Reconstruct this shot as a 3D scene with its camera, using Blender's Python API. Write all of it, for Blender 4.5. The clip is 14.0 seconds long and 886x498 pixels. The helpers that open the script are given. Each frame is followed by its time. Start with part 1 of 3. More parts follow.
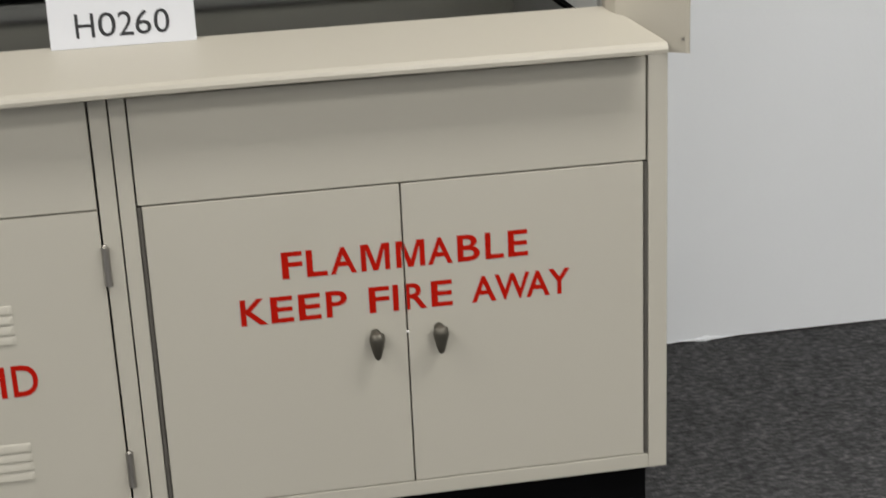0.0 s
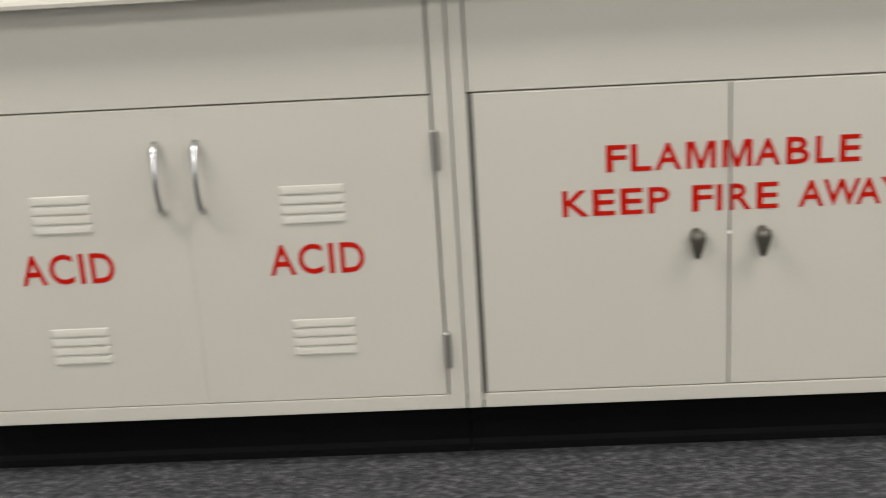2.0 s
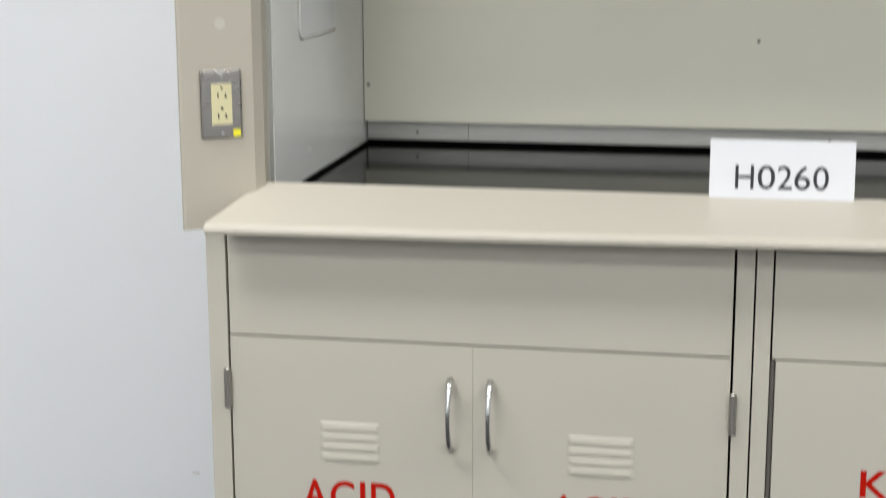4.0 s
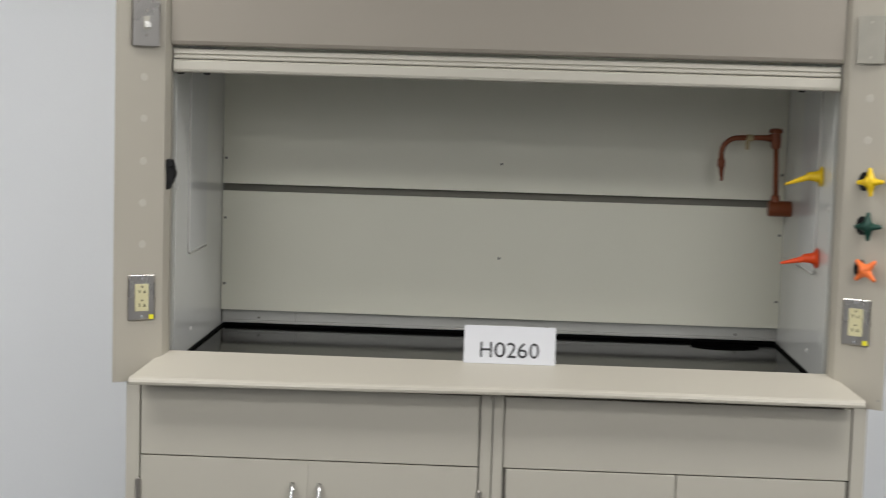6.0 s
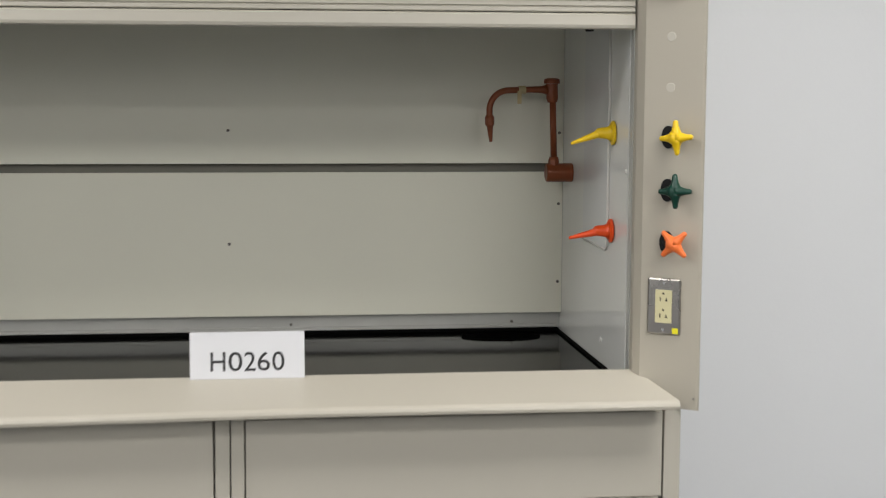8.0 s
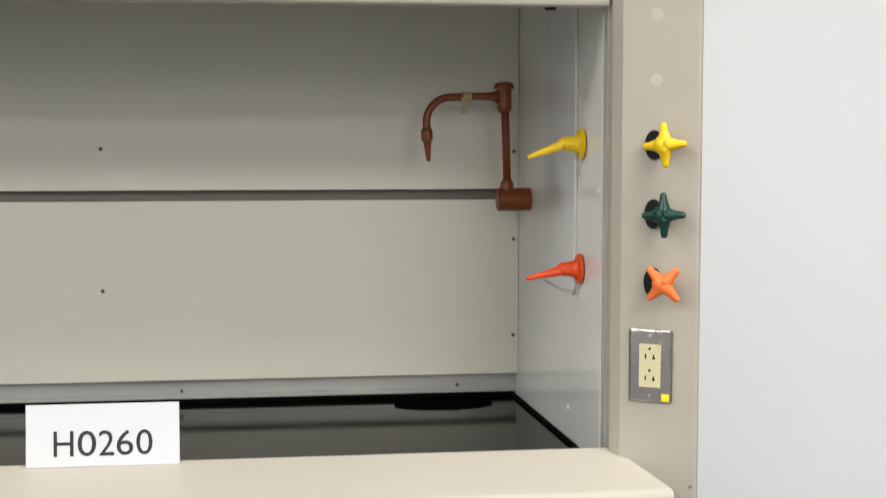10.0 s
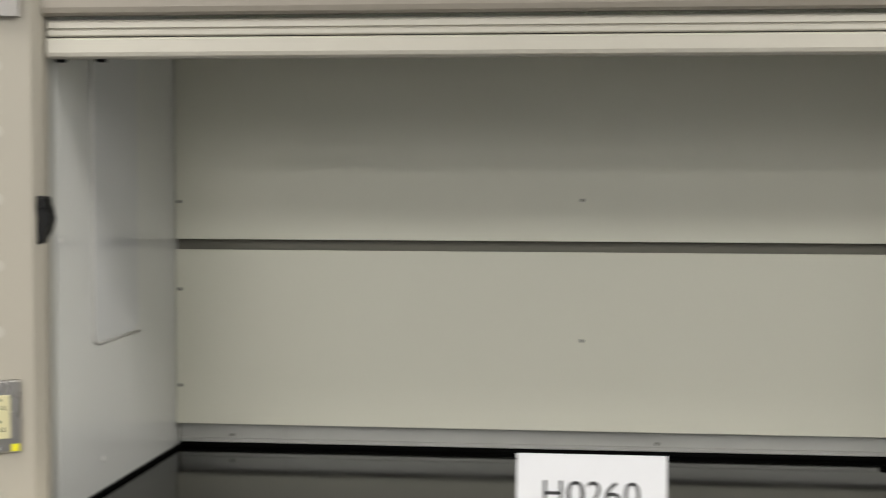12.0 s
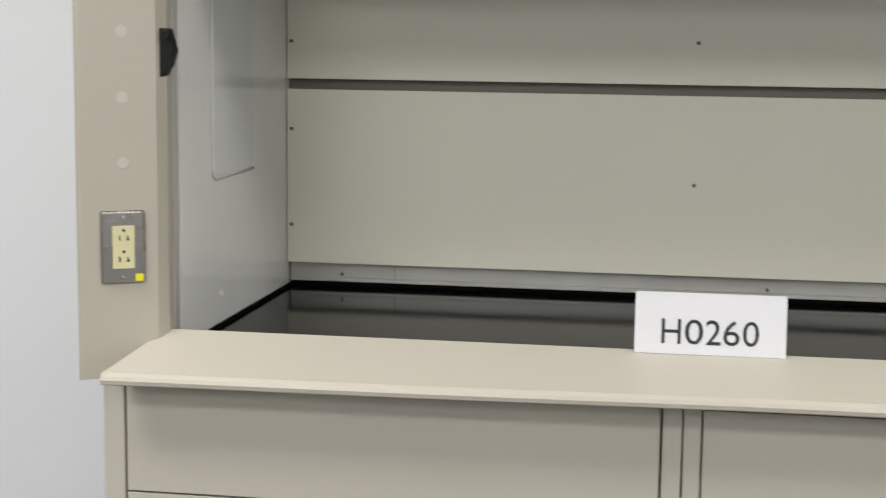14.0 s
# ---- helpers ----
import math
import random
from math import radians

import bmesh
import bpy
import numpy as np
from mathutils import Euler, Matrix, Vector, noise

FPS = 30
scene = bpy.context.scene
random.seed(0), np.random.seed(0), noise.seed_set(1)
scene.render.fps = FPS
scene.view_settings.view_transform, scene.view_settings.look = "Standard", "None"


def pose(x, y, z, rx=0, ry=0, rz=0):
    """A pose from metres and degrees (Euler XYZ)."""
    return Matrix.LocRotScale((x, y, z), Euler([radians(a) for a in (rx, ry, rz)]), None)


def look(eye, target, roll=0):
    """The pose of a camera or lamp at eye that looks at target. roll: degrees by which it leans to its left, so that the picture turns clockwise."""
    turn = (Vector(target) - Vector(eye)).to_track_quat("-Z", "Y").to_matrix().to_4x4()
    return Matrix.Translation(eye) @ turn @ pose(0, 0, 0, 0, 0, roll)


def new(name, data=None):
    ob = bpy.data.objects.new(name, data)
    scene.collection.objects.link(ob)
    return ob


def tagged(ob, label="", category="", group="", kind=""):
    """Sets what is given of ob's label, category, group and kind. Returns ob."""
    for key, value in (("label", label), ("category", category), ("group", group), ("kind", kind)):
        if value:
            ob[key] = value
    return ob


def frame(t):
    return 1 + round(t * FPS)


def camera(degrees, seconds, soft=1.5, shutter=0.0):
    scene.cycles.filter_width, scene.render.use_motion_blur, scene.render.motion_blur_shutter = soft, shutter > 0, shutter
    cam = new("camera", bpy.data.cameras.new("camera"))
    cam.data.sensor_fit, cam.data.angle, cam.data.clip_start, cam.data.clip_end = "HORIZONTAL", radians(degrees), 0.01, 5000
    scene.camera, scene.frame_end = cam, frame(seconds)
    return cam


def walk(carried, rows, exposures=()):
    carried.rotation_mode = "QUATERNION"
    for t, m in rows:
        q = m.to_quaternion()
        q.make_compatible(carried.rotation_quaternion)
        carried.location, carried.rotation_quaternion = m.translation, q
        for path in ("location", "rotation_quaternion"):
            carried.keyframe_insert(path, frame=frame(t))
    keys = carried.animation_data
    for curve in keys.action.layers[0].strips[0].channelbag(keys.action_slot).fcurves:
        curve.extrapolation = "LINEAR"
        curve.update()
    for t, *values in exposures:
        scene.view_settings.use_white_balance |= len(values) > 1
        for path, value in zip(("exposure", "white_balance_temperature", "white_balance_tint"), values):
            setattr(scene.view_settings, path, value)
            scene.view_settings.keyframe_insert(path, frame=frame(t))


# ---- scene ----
PATH = [  # seconds, x, y, z, yaw, pitch, roll
    (0, 0.122, -2.491, 1.443, -9.15, -19.21, -2.59),
    (0.5, 0.182, -2.502, 1.457, -8.95, -21.14, -2.61),
    (1, 0.207, -2.519, 1.408, -5.94, -21.79, -2.93),
    (1.5, 0.220, -2.530, 1.381, -0.43, -21.17, -3.68),
    (2, 0.107, -2.502, 1.419, 3.05, -21.85, -3.64),
    (2.5, 0.066, -2.501, 1.409, 6.86, -21.75, -3.63),
    (3, 0.011, -2.497, 1.408, 9.95, -20.86, -3.19),
    (3.5, -0.006, -2.491, 1.413, 10.49, -17.43, -1.72),
    (4, -0.033, -2.514, 1.403, 10.65, -12.23, -0.20),
    (4.2, -0.024, -2.606, 1.418, 10.72, -10.56, -0.11),
    (6.3, 0.039, -3.958, 1.609, 0.96, -5.41, 1.75),
    (6.5, 0.059, -3.970, 1.613, 0.23, -5.54, 1.67),
    (7, 0.070, -3.986, 1.616, -2.70, -5.96, 1.11),
    (7.5, 0.028, -3.793, 1.572, -4.79, -5.98, 0.55),
    (7.7, 0.012, -3.505, 1.568, -6.44, -6.51, 0.57),
    (9.8, 0.165, -2.376, 1.455, -9.06, -5.08, -0.22),
    (10, 0.179, -2.373, 1.454, -8.82, -4.47, 0.08),
    (10.5, 0.186, -2.383, 1.477, -8.91, -2.75, 0.55),
    (11, 0.187, -2.377, 1.491, -5.26, -2.72, 0.21),
    (11.5, 0.093, -2.358, 1.469, -0.12, -3.24, 0.32),
    (12, 0.092, -2.352, 1.462, 6.72, -2.79, 0.12),
    (12.5, 0.013, -2.364, 1.459, 10.62, -3.10, -0.27),
    (13, 0.027, -2.384, 1.435, 12.08, -4.99, 0.21),
    (13.5, 0.011, -2.372, 1.421, 11.35, -6.90, 0.31),
    (14, 0.024, -2.363, 1.421, 9.43, -7.75, 0.70),
]


def aim(x, y, z, yaw, pitch, roll):
    a, b = radians(yaw), radians(pitch)
    return look((x, y, z), (x - math.sin(a) * math.cos(b), y + math.cos(a) * math.cos(b), z + math.sin(b)), roll)


cam = camera(31.08, 14.0, soft=1.1, shutter=0.55)
walk(cam, [(t, aim(*r)) for t, *r in PATH],
     exposures=[(0.0, -0.36, 6500, 9), (0.5, -0.31, 6500, 9), (1.0, -0.2, 6430, 9), (1.5, -0.12, 6420, 10), (2.0, -0.03, 6390, 10), (2.5, 0.05, 6420, 10), (3.0, 0.08, 6250, 10), (3.5, 0.10, 6220, 10),
                (4.0, -0.04, 6260, 9), (6.5, -0.46, 6370, 10), (7.5, -0.42, 6440, 10), (10.0, 0.06, 6500, 10), (10.5, -0.09, 6550, 10), (11.0, -0.13, 6600, 10),
                (12.0, -0.12, 6560, 9), (12.5, -0.12, 6420, 10), (13.0, -0.14, 6400, 10), (14.0, -0.19, 6440, 10)])

# ---- light ----
world = bpy.data.worlds.new("world")
scene.world = world
world.use_nodes = True
world.node_tree.nodes["Background"].inputs["Color"].default_value = (0.9, 0.95, 1.0, 1)
world.node_tree.nodes["Background"].inputs["Strength"].default_value = 0.05
ROOM = (-4.2, 4.2, -13.0, 0.812, 2.8)      # west, east, south, north faces, ceiling
LAMPS = [(x, y) for y in (-0.95, -2.7, -4.4, -6.1, -7.8, -9.6, -11.6) for x in (-1.6, 1.6)]
LAMP_WATTS = 42.0
GROUND = -0.013


# ---- materials ----
def shader(name):
    m = bpy.data.materials.new(name)
    m.use_nodes = True
    return m, m.node_tree, m.node_tree.nodes["Principled BSDF"]


def coat(name, colour, rough=0.45, metal=0.0, vary=0.06, scale=6.0, grain=250.0, bump=0.02, spec=0.5, speck=0.0):
    """Paint, plastic or metal with slow unevenness, fine grain and a little relief."""
    m, tree, b = shader(name)
    n, l = tree.nodes, tree.links
    place = n.new("ShaderNodeTexCoord")
    slow = n.new("ShaderNodeTexNoise")
    slow.inputs["Scale"].default_value, slow.inputs["Detail"].default_value = scale, 4
    fine = n.new("ShaderNodeTexNoise")
    fine.inputs["Scale"].default_value, fine.inputs["Detail"].default_value = grain, 2
    for tex in (slow, fine):
        l.new(place.outputs["Object"], tex.inputs["Vector"])
    ramp = n.new("ShaderNodeMix")
    ramp.data_type = "RGBA"
    c = Vector(colour)
    ramp.inputs["A"].default_value = (*(c * (1 - vary)), 1)
    ramp.inputs["B"].default_value = (*(c * (1 + vary)), 1)
    l.new(slow.outputs["Fac"], ramp.inputs["Factor"])
    out = ramp.outputs["Result"]
    if speck:
        spot = n.new("ShaderNodeMix")
        spot.data_type = "RGBA"
        spot.blend_type = "MULTIPLY"
        l.new(out, spot.inputs["A"])
        tone = n.new("ShaderNodeMapRange")
        tone.inputs["From Min"].default_value, tone.inputs["From Max"].default_value = 0.3, 0.7
        tone.inputs["To Min"].default_value, tone.inputs["To Max"].default_value = 1 - speck, 1 + speck
        l.new(fine.outputs["Fac"], tone.inputs["Value"])
        l.new(tone.outputs["Result"], spot.inputs["B"])
        spot.inputs["Factor"].default_value = 1.0
        out = spot.outputs["Result"]
    l.new(out, b.inputs["Base Color"])
    gloss = n.new("ShaderNodeMapRange")
    gloss.inputs["To Min"].default_value, gloss.inputs["To Max"].default_value = rough - 0.05, rough + 0.06
    l.new(slow.outputs["Fac"], gloss.inputs["Value"])
    l.new(gloss.outputs["Result"], b.inputs["Roughness"])
    b.inputs["Metallic"].default_value = metal
    b.inputs["Specular IOR Level"].default_value = spec
    if bump:
        relief = n.new("ShaderNodeBump")
        relief.inputs["Strength"].default_value, relief.inputs["Distance"].default_value = bump, 0.002
        l.new(fine.outputs["Fac"], relief.inputs["Height"])
        l.new(relief.outputs["Normal"], b.inputs["Normal"])
    return m


def carpet_material():
    """Charcoal loop-pile carpet: heathered yarn, short dashes of lighter thread, soft wear."""
    m, tree, b = shader("charcoal carpet")
    n, l = tree.nodes, tree.links
    place = n.new("ShaderNodeTexCoord")
    stretch = n.new("ShaderNodeMapping")
    stretch.inputs["Scale"].default_value = (0.85, 1.5, 1.0)
    l.new(place.outputs["Object"], stretch.inputs["Vector"])
    yarn = n.new("ShaderNodeTexNoise")
    yarn.inputs["Scale"].default_value, yarn.inputs["Detail"].default_value, yarn.inputs["Roughness"].default_value = 62, 5, 0.72
    loops = n.new("ShaderNodeTexVoronoi")
    loops.inputs["Scale"].default_value = 210
    wear = n.new("ShaderNodeTexNoise")
    wear.inputs["Scale"].default_value, wear.inputs["Detail"].default_value = 14, 3
    l.new(stretch.outputs["Vector"], yarn.inputs["Vector"])
    l.new(place.outputs["Object"], loops.inputs["Vector"])
    l.new(place.outputs["Object"], wear.inputs["Vector"])
    ramp = n.new("ShaderNodeValToRGB")
    e = ramp.color_ramp.elements
    e[0].position, e[0].color = 0.32, (0.027, 0.027, 0.029, 1)
    e[1].position, e[1].color = 0.72, (0.175, 0.172, 0.17, 1)
    mid = e.new(0.52)
    mid.color = (0.069, 0.069, 0.071, 1)
    l.new(yarn.outputs["Fac"], ramp.inputs["Fac"])
    mixed = n.new("ShaderNodeMix")
    mixed.data_type, mixed.blend_type = "RGBA", "MULTIPLY"
    mixed.inputs["Factor"].default_value = 1.0
    tone = n.new("ShaderNodeMapRange")
    tone.inputs["To Min"].default_value, tone.inputs["To Max"].default_value = 0.62, 1.36
    l.new(wear.outputs["Fac"], tone.inputs["Value"])
    l.new(ramp.outputs["Color"], mixed.inputs["A"])
    l.new(tone.outputs["Result"], mixed.inputs["B"])
    l.new(mixed.outputs["Result"], b.inputs["Base Color"])
    b.inputs["Roughness"].default_value = 0.95
    b.inputs["Specular IOR Level"].default_value = 0.15
    high = n.new("ShaderNodeMath")
    high.operation = "ADD"
    l.new(yarn.outputs["Fac"], high.inputs[0])
    l.new(loops.outputs["Distance"], high.inputs[1])
    relief = n.new("ShaderNodeBump")
    relief.inputs["Strength"].default_value, relief.inputs["Distance"].default_value = 0.7, 0.006
    l.new(high.outputs["Value"], relief.inputs["Height"])
    l.new(relief.outputs["Normal"], b.inputs["Normal"])
    return m


def glass_material():
    m, tree, b = shader("clear sash glass")
    b.inputs["Base Color"].default_value = (0.9, 0.95, 0.93, 1)
    b.inputs["Transmission Weight"].default_value = 1.0
    b.inputs["Roughness"].default_value = 0.02
    return m


def glow_material():
    m, tree, b = shader("lit diffuser")
    b.inputs["Base Color"].default_value = (0.8, 0.8, 0.8, 1)
    b.inputs["Emission Color"].default_value = (1.0, 0.97, 0.92, 1)
    b.inputs["Emission Strength"].default_value = 2.0
    return m


M_CREAM = coat("cream enamelled steel", (0.475, 0.450, 0.386), 0.42, vary=0.035, scale=2.5, bump=0.03, grain=380)
# the cream darkened: the front panel's weaker light is put into its colour
M_PANEL_SHADED = coat("shaded cream enamel", (0.290, 0.260, 0.218), 0.5, vary=0.035, scale=2.0, bump=0.03, grain=380)
M_POST = coat("cream powder coat", (0.455, 0.422, 0.352), 0.45, vary=0.03, scale=2.0, bump=0.03, grain=380)
M_SILL = coat("pale cream sill enamel", (0.515, 0.482, 0.410), 0.36, vary=0.03, scale=3.0, bump=0.02, grain=300)
M_LINER = coat("grey-white liner board", (0.83, 0.815, 0.695), 0.40, vary=0.03, scale=2.2, bump=0.03, grain=300)
M_SIDE = coat("glossy grey-white liner board", (0.82, 0.825, 0.80), 0.11, vary=0.05, scale=3.0, bump=0.03, grain=160)
M_ACCESS = coat("pale access panel", (0.77, 0.78, 0.79), 0.11, vary=0.05, scale=4.0, bump=0.02)
# dark grey that stands for the shade in the slots between baffles
M_SLOT_SHADE = coat("grey slot shade", (0.20, 0.19, 0.155), 0.6)
M_STRIP = coat("brushed grey metal strip", (0.55, 0.55, 0.52), 0.38, metal=0.35, vary=0.08, scale=12, bump=0.03)
M_EPOXY = coat("black epoxy resin", (0.004, 0.0039, 0.0037), 0.09, vary=0.3, scale=8, bump=0.006, grain=120, spec=0.045)
M_SINK = coat("dull black sink resin", (0.003, 0.003, 0.003), 0.8, vary=0.3, scale=8, spec=0.0)
M_RIM = coat("matt black resin", (0.003, 0.003, 0.003), 0.6, vary=0.3, scale=8, spec=0.02)
M_TOE = coat("black vinyl toe board", (0.004, 0.004, 0.0045), 0.55, vary=0.3, scale=5, spec=0.04)
M_STEEL = coat("brushed steel plate", (0.42, 0.40, 0.375), 0.27, metal=1.0, vary=0.05, scale=8, bump=0.006)
M_CHROME = coat("bright chrome", (0.66, 0.66, 0.66), 0.24, metal=1.0, vary=0.02, bump=0.0)
M_DULL = coat("dull zinc", (0.36, 0.34, 0.31), 0.38, metal=0.8, vary=0.08, scale=40)
M_PEWTER = coat("dark satin nickel", (0.13, 0.12, 0.098), 0.45, metal=0.7, vary=0.10, scale=60)
M_HINGE = coat("grey steel hinge", (0.13, 0.12, 0.105), 0.5, metal=0.4, vary=0.08, scale=40)
M_RED = coat("red stencil paint", (0.40, 0.0075, 0.002), 0.7, vary=0.10, scale=40, bump=0.01, spec=0.08)
M_IVORY = coat("ivory plastic", (0.68, 0.63, 0.38), 0.35, vary=0.03)
M_DARK = coat("black plastic", (0.008, 0.008, 0.008), 0.45, spec=0.2)
M_BOLT = coat("dark oxidised bolt", (0.15, 0.14, 0.12), 0.5, metal=0.5)
M_BLANK = coat("aged cream plate paint", (0.395, 0.375, 0.318), 0.5, vary=0.13, scale=28)
M_YELLOW = coat("yellow moulded plastic", (0.84, 0.56, 0.01), 0.33, vary=0.06, scale=30)
M_LEMON = coat("yellow sticker", (0.85, 0.78, 0.02), 0.5)
M_GREEN = coat("dark green moulded plastic", (0.005, 0.045, 0.030), 0.30, vary=0.1, scale=30)
M_ORANGE = coat("orange moulded plastic", (0.93, 0.20, 0.045), 0.35, vary=0.06, scale=30)
M_SCARLET = coat("orange-red moulded plastic", (0.86, 0.085, 0.012), 0.35, vary=0.06, scale=30)
M_COPPER = coat("red-brown coated brass", (0.235, 0.058, 0.017), 0.34, metal=0.15, vary=0.12, scale=30)
M_TIE = coat("tan paper tag", (0.50, 0.40, 0.22), 0.7)
M_WHITE = coat("white plastic", (0.72, 0.71, 0.68), 0.35, vary=0.02)
M_PLUG = coat("cream plastic plug", (0.535, 0.51, 0.445), 0.7, vary=0.02)
M_PAPER = coat("white card", (0.68, 0.685, 0.71), 0.7, vary=0.015, bump=0.01)
M_INK = coat("black ink", (0.02, 0.02, 0.022), 0.6)
M_WALL = coat("white wall paint", (0.81, 0.828, 0.85), 0.6, vary=0.025, scale=1.6, bump=0.12, grain=90)
M_CEIL = coat("white ceiling board", (0.78, 0.78, 0.77), 0.8, bump=0.1, grain=60)
M_FLOOR = carpet_material()
M_GLASS = glass_material()
M_GLOW = glow_material()


# ---- mesh helpers ----
def base_of(ob):
    at = Vector()
    while ob is not None:
        at += ob.location
        ob = ob.parent
    return at


def part(name, bm, material, parent=None, label="", smooth=False, own=False):
    """Links a bmesh as one mesh object under a thing or part. own: the bmesh is in the parent's own coordinates."""
    if parent is not None and not own:
        bmesh.ops.translate(bm, verts=bm.verts, vec=-base_of(parent))
    me = bpy.data.meshes.new(name)
    bmesh.ops.recalc_face_normals(bm, faces=bm.faces)
    bm.to_mesh(me)
    bm.free()
    if smooth:
        me.polygons.foreach_set("use_smooth", [True] * len(me.polygons))
    me.materials.append(material)
    ob = new(name, me)
    if parent is not None:
        ob.parent = parent
    if label:
        ob["label"] = label
    return ob


def thing(name, at, label, category, group="", kind="", turn=0.0):
    ob = new(name)
    ob.empty_display_size = 0.05
    ob.location = at
    ob.rotation_euler = (0, 0, turn)
    return tagged(ob, label, category, group, kind)


def box(bm, x0, x1, y0, y1, z0, z1, bevel=0.0, segments=2):
    made = bmesh.ops.create_cube(bm, size=1.0)["verts"]
    for v in made:
        v.co = Vector(((x0 + x1) / 2 + v.co.x * (x1 - x0), (y0 + y1) / 2 + v.co.y * (y1 - y0), (z0 + z1) / 2 + v.co.z * (z1 - z0)))
    if bevel:
        edges = list({e for v in made for e in v.link_edges})
        bmesh.ops.bevel(bm, geom=edges, offset=bevel, segments=segments, affect="EDGES", profile=0.5)
    return bm


def boxed(*args, **kw):
    return box(bmesh.new(), *args, **kw)


def prism(outline, a, b, axis="z", bevel=0.0, bm=None):
    """A prism over an outline of 2D points. axis z: outline is x, y; axis x: outline is y, z."""
    bm = bm or bmesh.new()
    put = (lambda p, h: (p[0], p[1], h)) if axis == "z" else (lambda p, h: (h, p[0], p[1])) if axis == "x" else (lambda p, h: (p[0], h, p[1]))
    low = [bm.verts.new(put(p, a)) for p in outline]
    top = [bm.verts.new(put(p, b)) for p in outline]
    bm.faces.new(low)
    bm.faces.new(top)
    k = len(outline)
    for i in range(k):
        bm.faces.new((low[i], low[(i + 1) % k], top[(i + 1) % k], top[i]))
    if bevel:
        bmesh.ops.bevel(bm, geom=list(bm.edges), offset=bevel, segments=2, affect="EDGES", profile=0.5)
    return bm


def tube(points, radii, sides=14, bm=None, caps=True):
    """A round tube along points; radii is one number or one for each point."""
    bm = bm or bmesh.new()
    pts = [Vector(p) for p in points]
    radii = [radii] * len(pts) if isinstance(radii, (int, float)) else radii
    rings, side = [], None
    for i, p in enumerate(pts):
        way = (pts[min(i + 1, len(pts) - 1)] - pts[max(i - 1, 0)]).normalized()
        if side is None:
            side = way.orthogonal().normalized()
        side = (side - way * side.dot(way)).normalized()
        up = way.cross(side)
        rings.append([bm.verts.new(p + radii[i] * (math.cos(2 * math.pi * k / sides) * side + math.sin(2 * math.pi * k / sides) * up)) for k in range(sides)])
    for r, s in zip(rings, rings[1:]):
        for k in range(sides):
            bm.faces.new((r[k], r[(k + 1) % sides], s[(k + 1) % sides], s[k]))
    if caps:
        bm.faces.new(rings[0])
        bm.faces.new(rings[-1])
    return bm


def rounded(x0, x1, z0, z1, r, steps=6):
    """Outline of a rounded rectangle."""
    out = []
    for cx, cz, a in ((x1 - r, z1 - r, 0), (x0 + r, z1 - r, 90), (x0 + r, z0 + r, 180), (x1 - r, z0 + r, 270)):
        for i in range(steps + 1):
            t = radians(a + 90 * i / steps)
            out.append((cx + r * math.cos(t), cz + r * math.sin(t)))
    return out


def letters(text, x0, x1, z0, z1, y, thick=0.0006, weight=0.024, spacing=1.0):
    """A bmesh of upright letters facing -y that fill the given width and height."""
    if text == "M":
        shape = [(0, 0), (0, 1), (0.27, 1), (0.5, 0.27), (0.73, 1), (1, 1), (1, 0), (0.82, 0), (0.82, 0.80), (0.59, 0), (0.41, 0), (0.18, 0.80), (0.18, 0)]
        return prism([(x0 + u * (x1 - x0), z0 + w * (z1 - z0)) for u, w in shape], y, y - thick, "y")
    cu = bpy.data.curves.new("letters", "FONT")
    cu.body, cu.size, cu.extrude, cu.offset, cu.resolution_u = text, 1.0, 0.01, weight, 4
    cu.space_character = spacing
    ob = bpy.data.objects.new("letters", cu)
    scene.collection.objects.link(ob)
    bpy.context.view_layer.update()
    me = bpy.data.meshes.new_from_object(ob)
    bpy.data.objects.remove(ob)
    bpy.data.curves.remove(cu)
    bm = bmesh.new()
    bm.from_mesh(me)
    bpy.data.meshes.remove(me)
    lo = Vector([min(v.co[i] for v in bm.verts) for i in range(3)])
    hi = Vector([max(v.co[i] for v in bm.verts) for i in range(3)])
    for v in bm.verts:
        u, w = (v.co.x - lo.x) / (hi.x - lo.x), (v.co.y - lo.y) / (hi.y - lo.y)
        v.co = Vector((x0 + u * (x1 - x0), y - thick * (v.co.z - lo.z) / (hi.z - lo.z), z0 + w * (z1 - z0)))
    return bm


def cut(bm, x, keep_left):
    bmesh.ops.bisect_plane(bm, geom=[*bm.verts, *bm.edges, *bm.faces], plane_co=(x, 0, 0), plane_no=(1, 0, 0),
                           clear_outer=keep_left, clear_inner=not keep_left)
    return bm


# ---- the room ----
W, E_, S, N, H = ROOM
tagged(part("floor", boxed(W - 0.1, E_ + 0.1, S - 0.1, N + 0.1, -0.06, GROUND), M_FLOOR), "dark charcoal loop-pile carpet floor", "floor", kind="structure")
tagged(part("wall_north", boxed(W - 0.1, E_ + 0.1, N, N + 0.1, GROUND + 0.005, H), M_WALL), "plain white painted wall behind the fume hood", "wall", kind="structure")
tagged(part("wall_south", boxed(W - 0.1, E_ + 0.1, S - 0.1, S, GROUND, H), M_WALL), "plain white painted wall", "wall", kind="structure")
tagged(part("wall_west", boxed(W - 0.1, W, S, N, GROUND, H), M_WALL), "plain white painted wall", "wall", kind="structure")
tagged(part("wall_east", boxed(E_, E_ + 0.1, S, N, GROUND, H), M_WALL), "plain white painted wall", "wall", kind="structure")
tagged(part("ceiling", boxed(W - 0.1, E_ + 0.1, S - 0.1, N + 0.1, H, H + 0.08), M_CEIL), "plain white ceiling over the room", "ceiling", kind="structure")

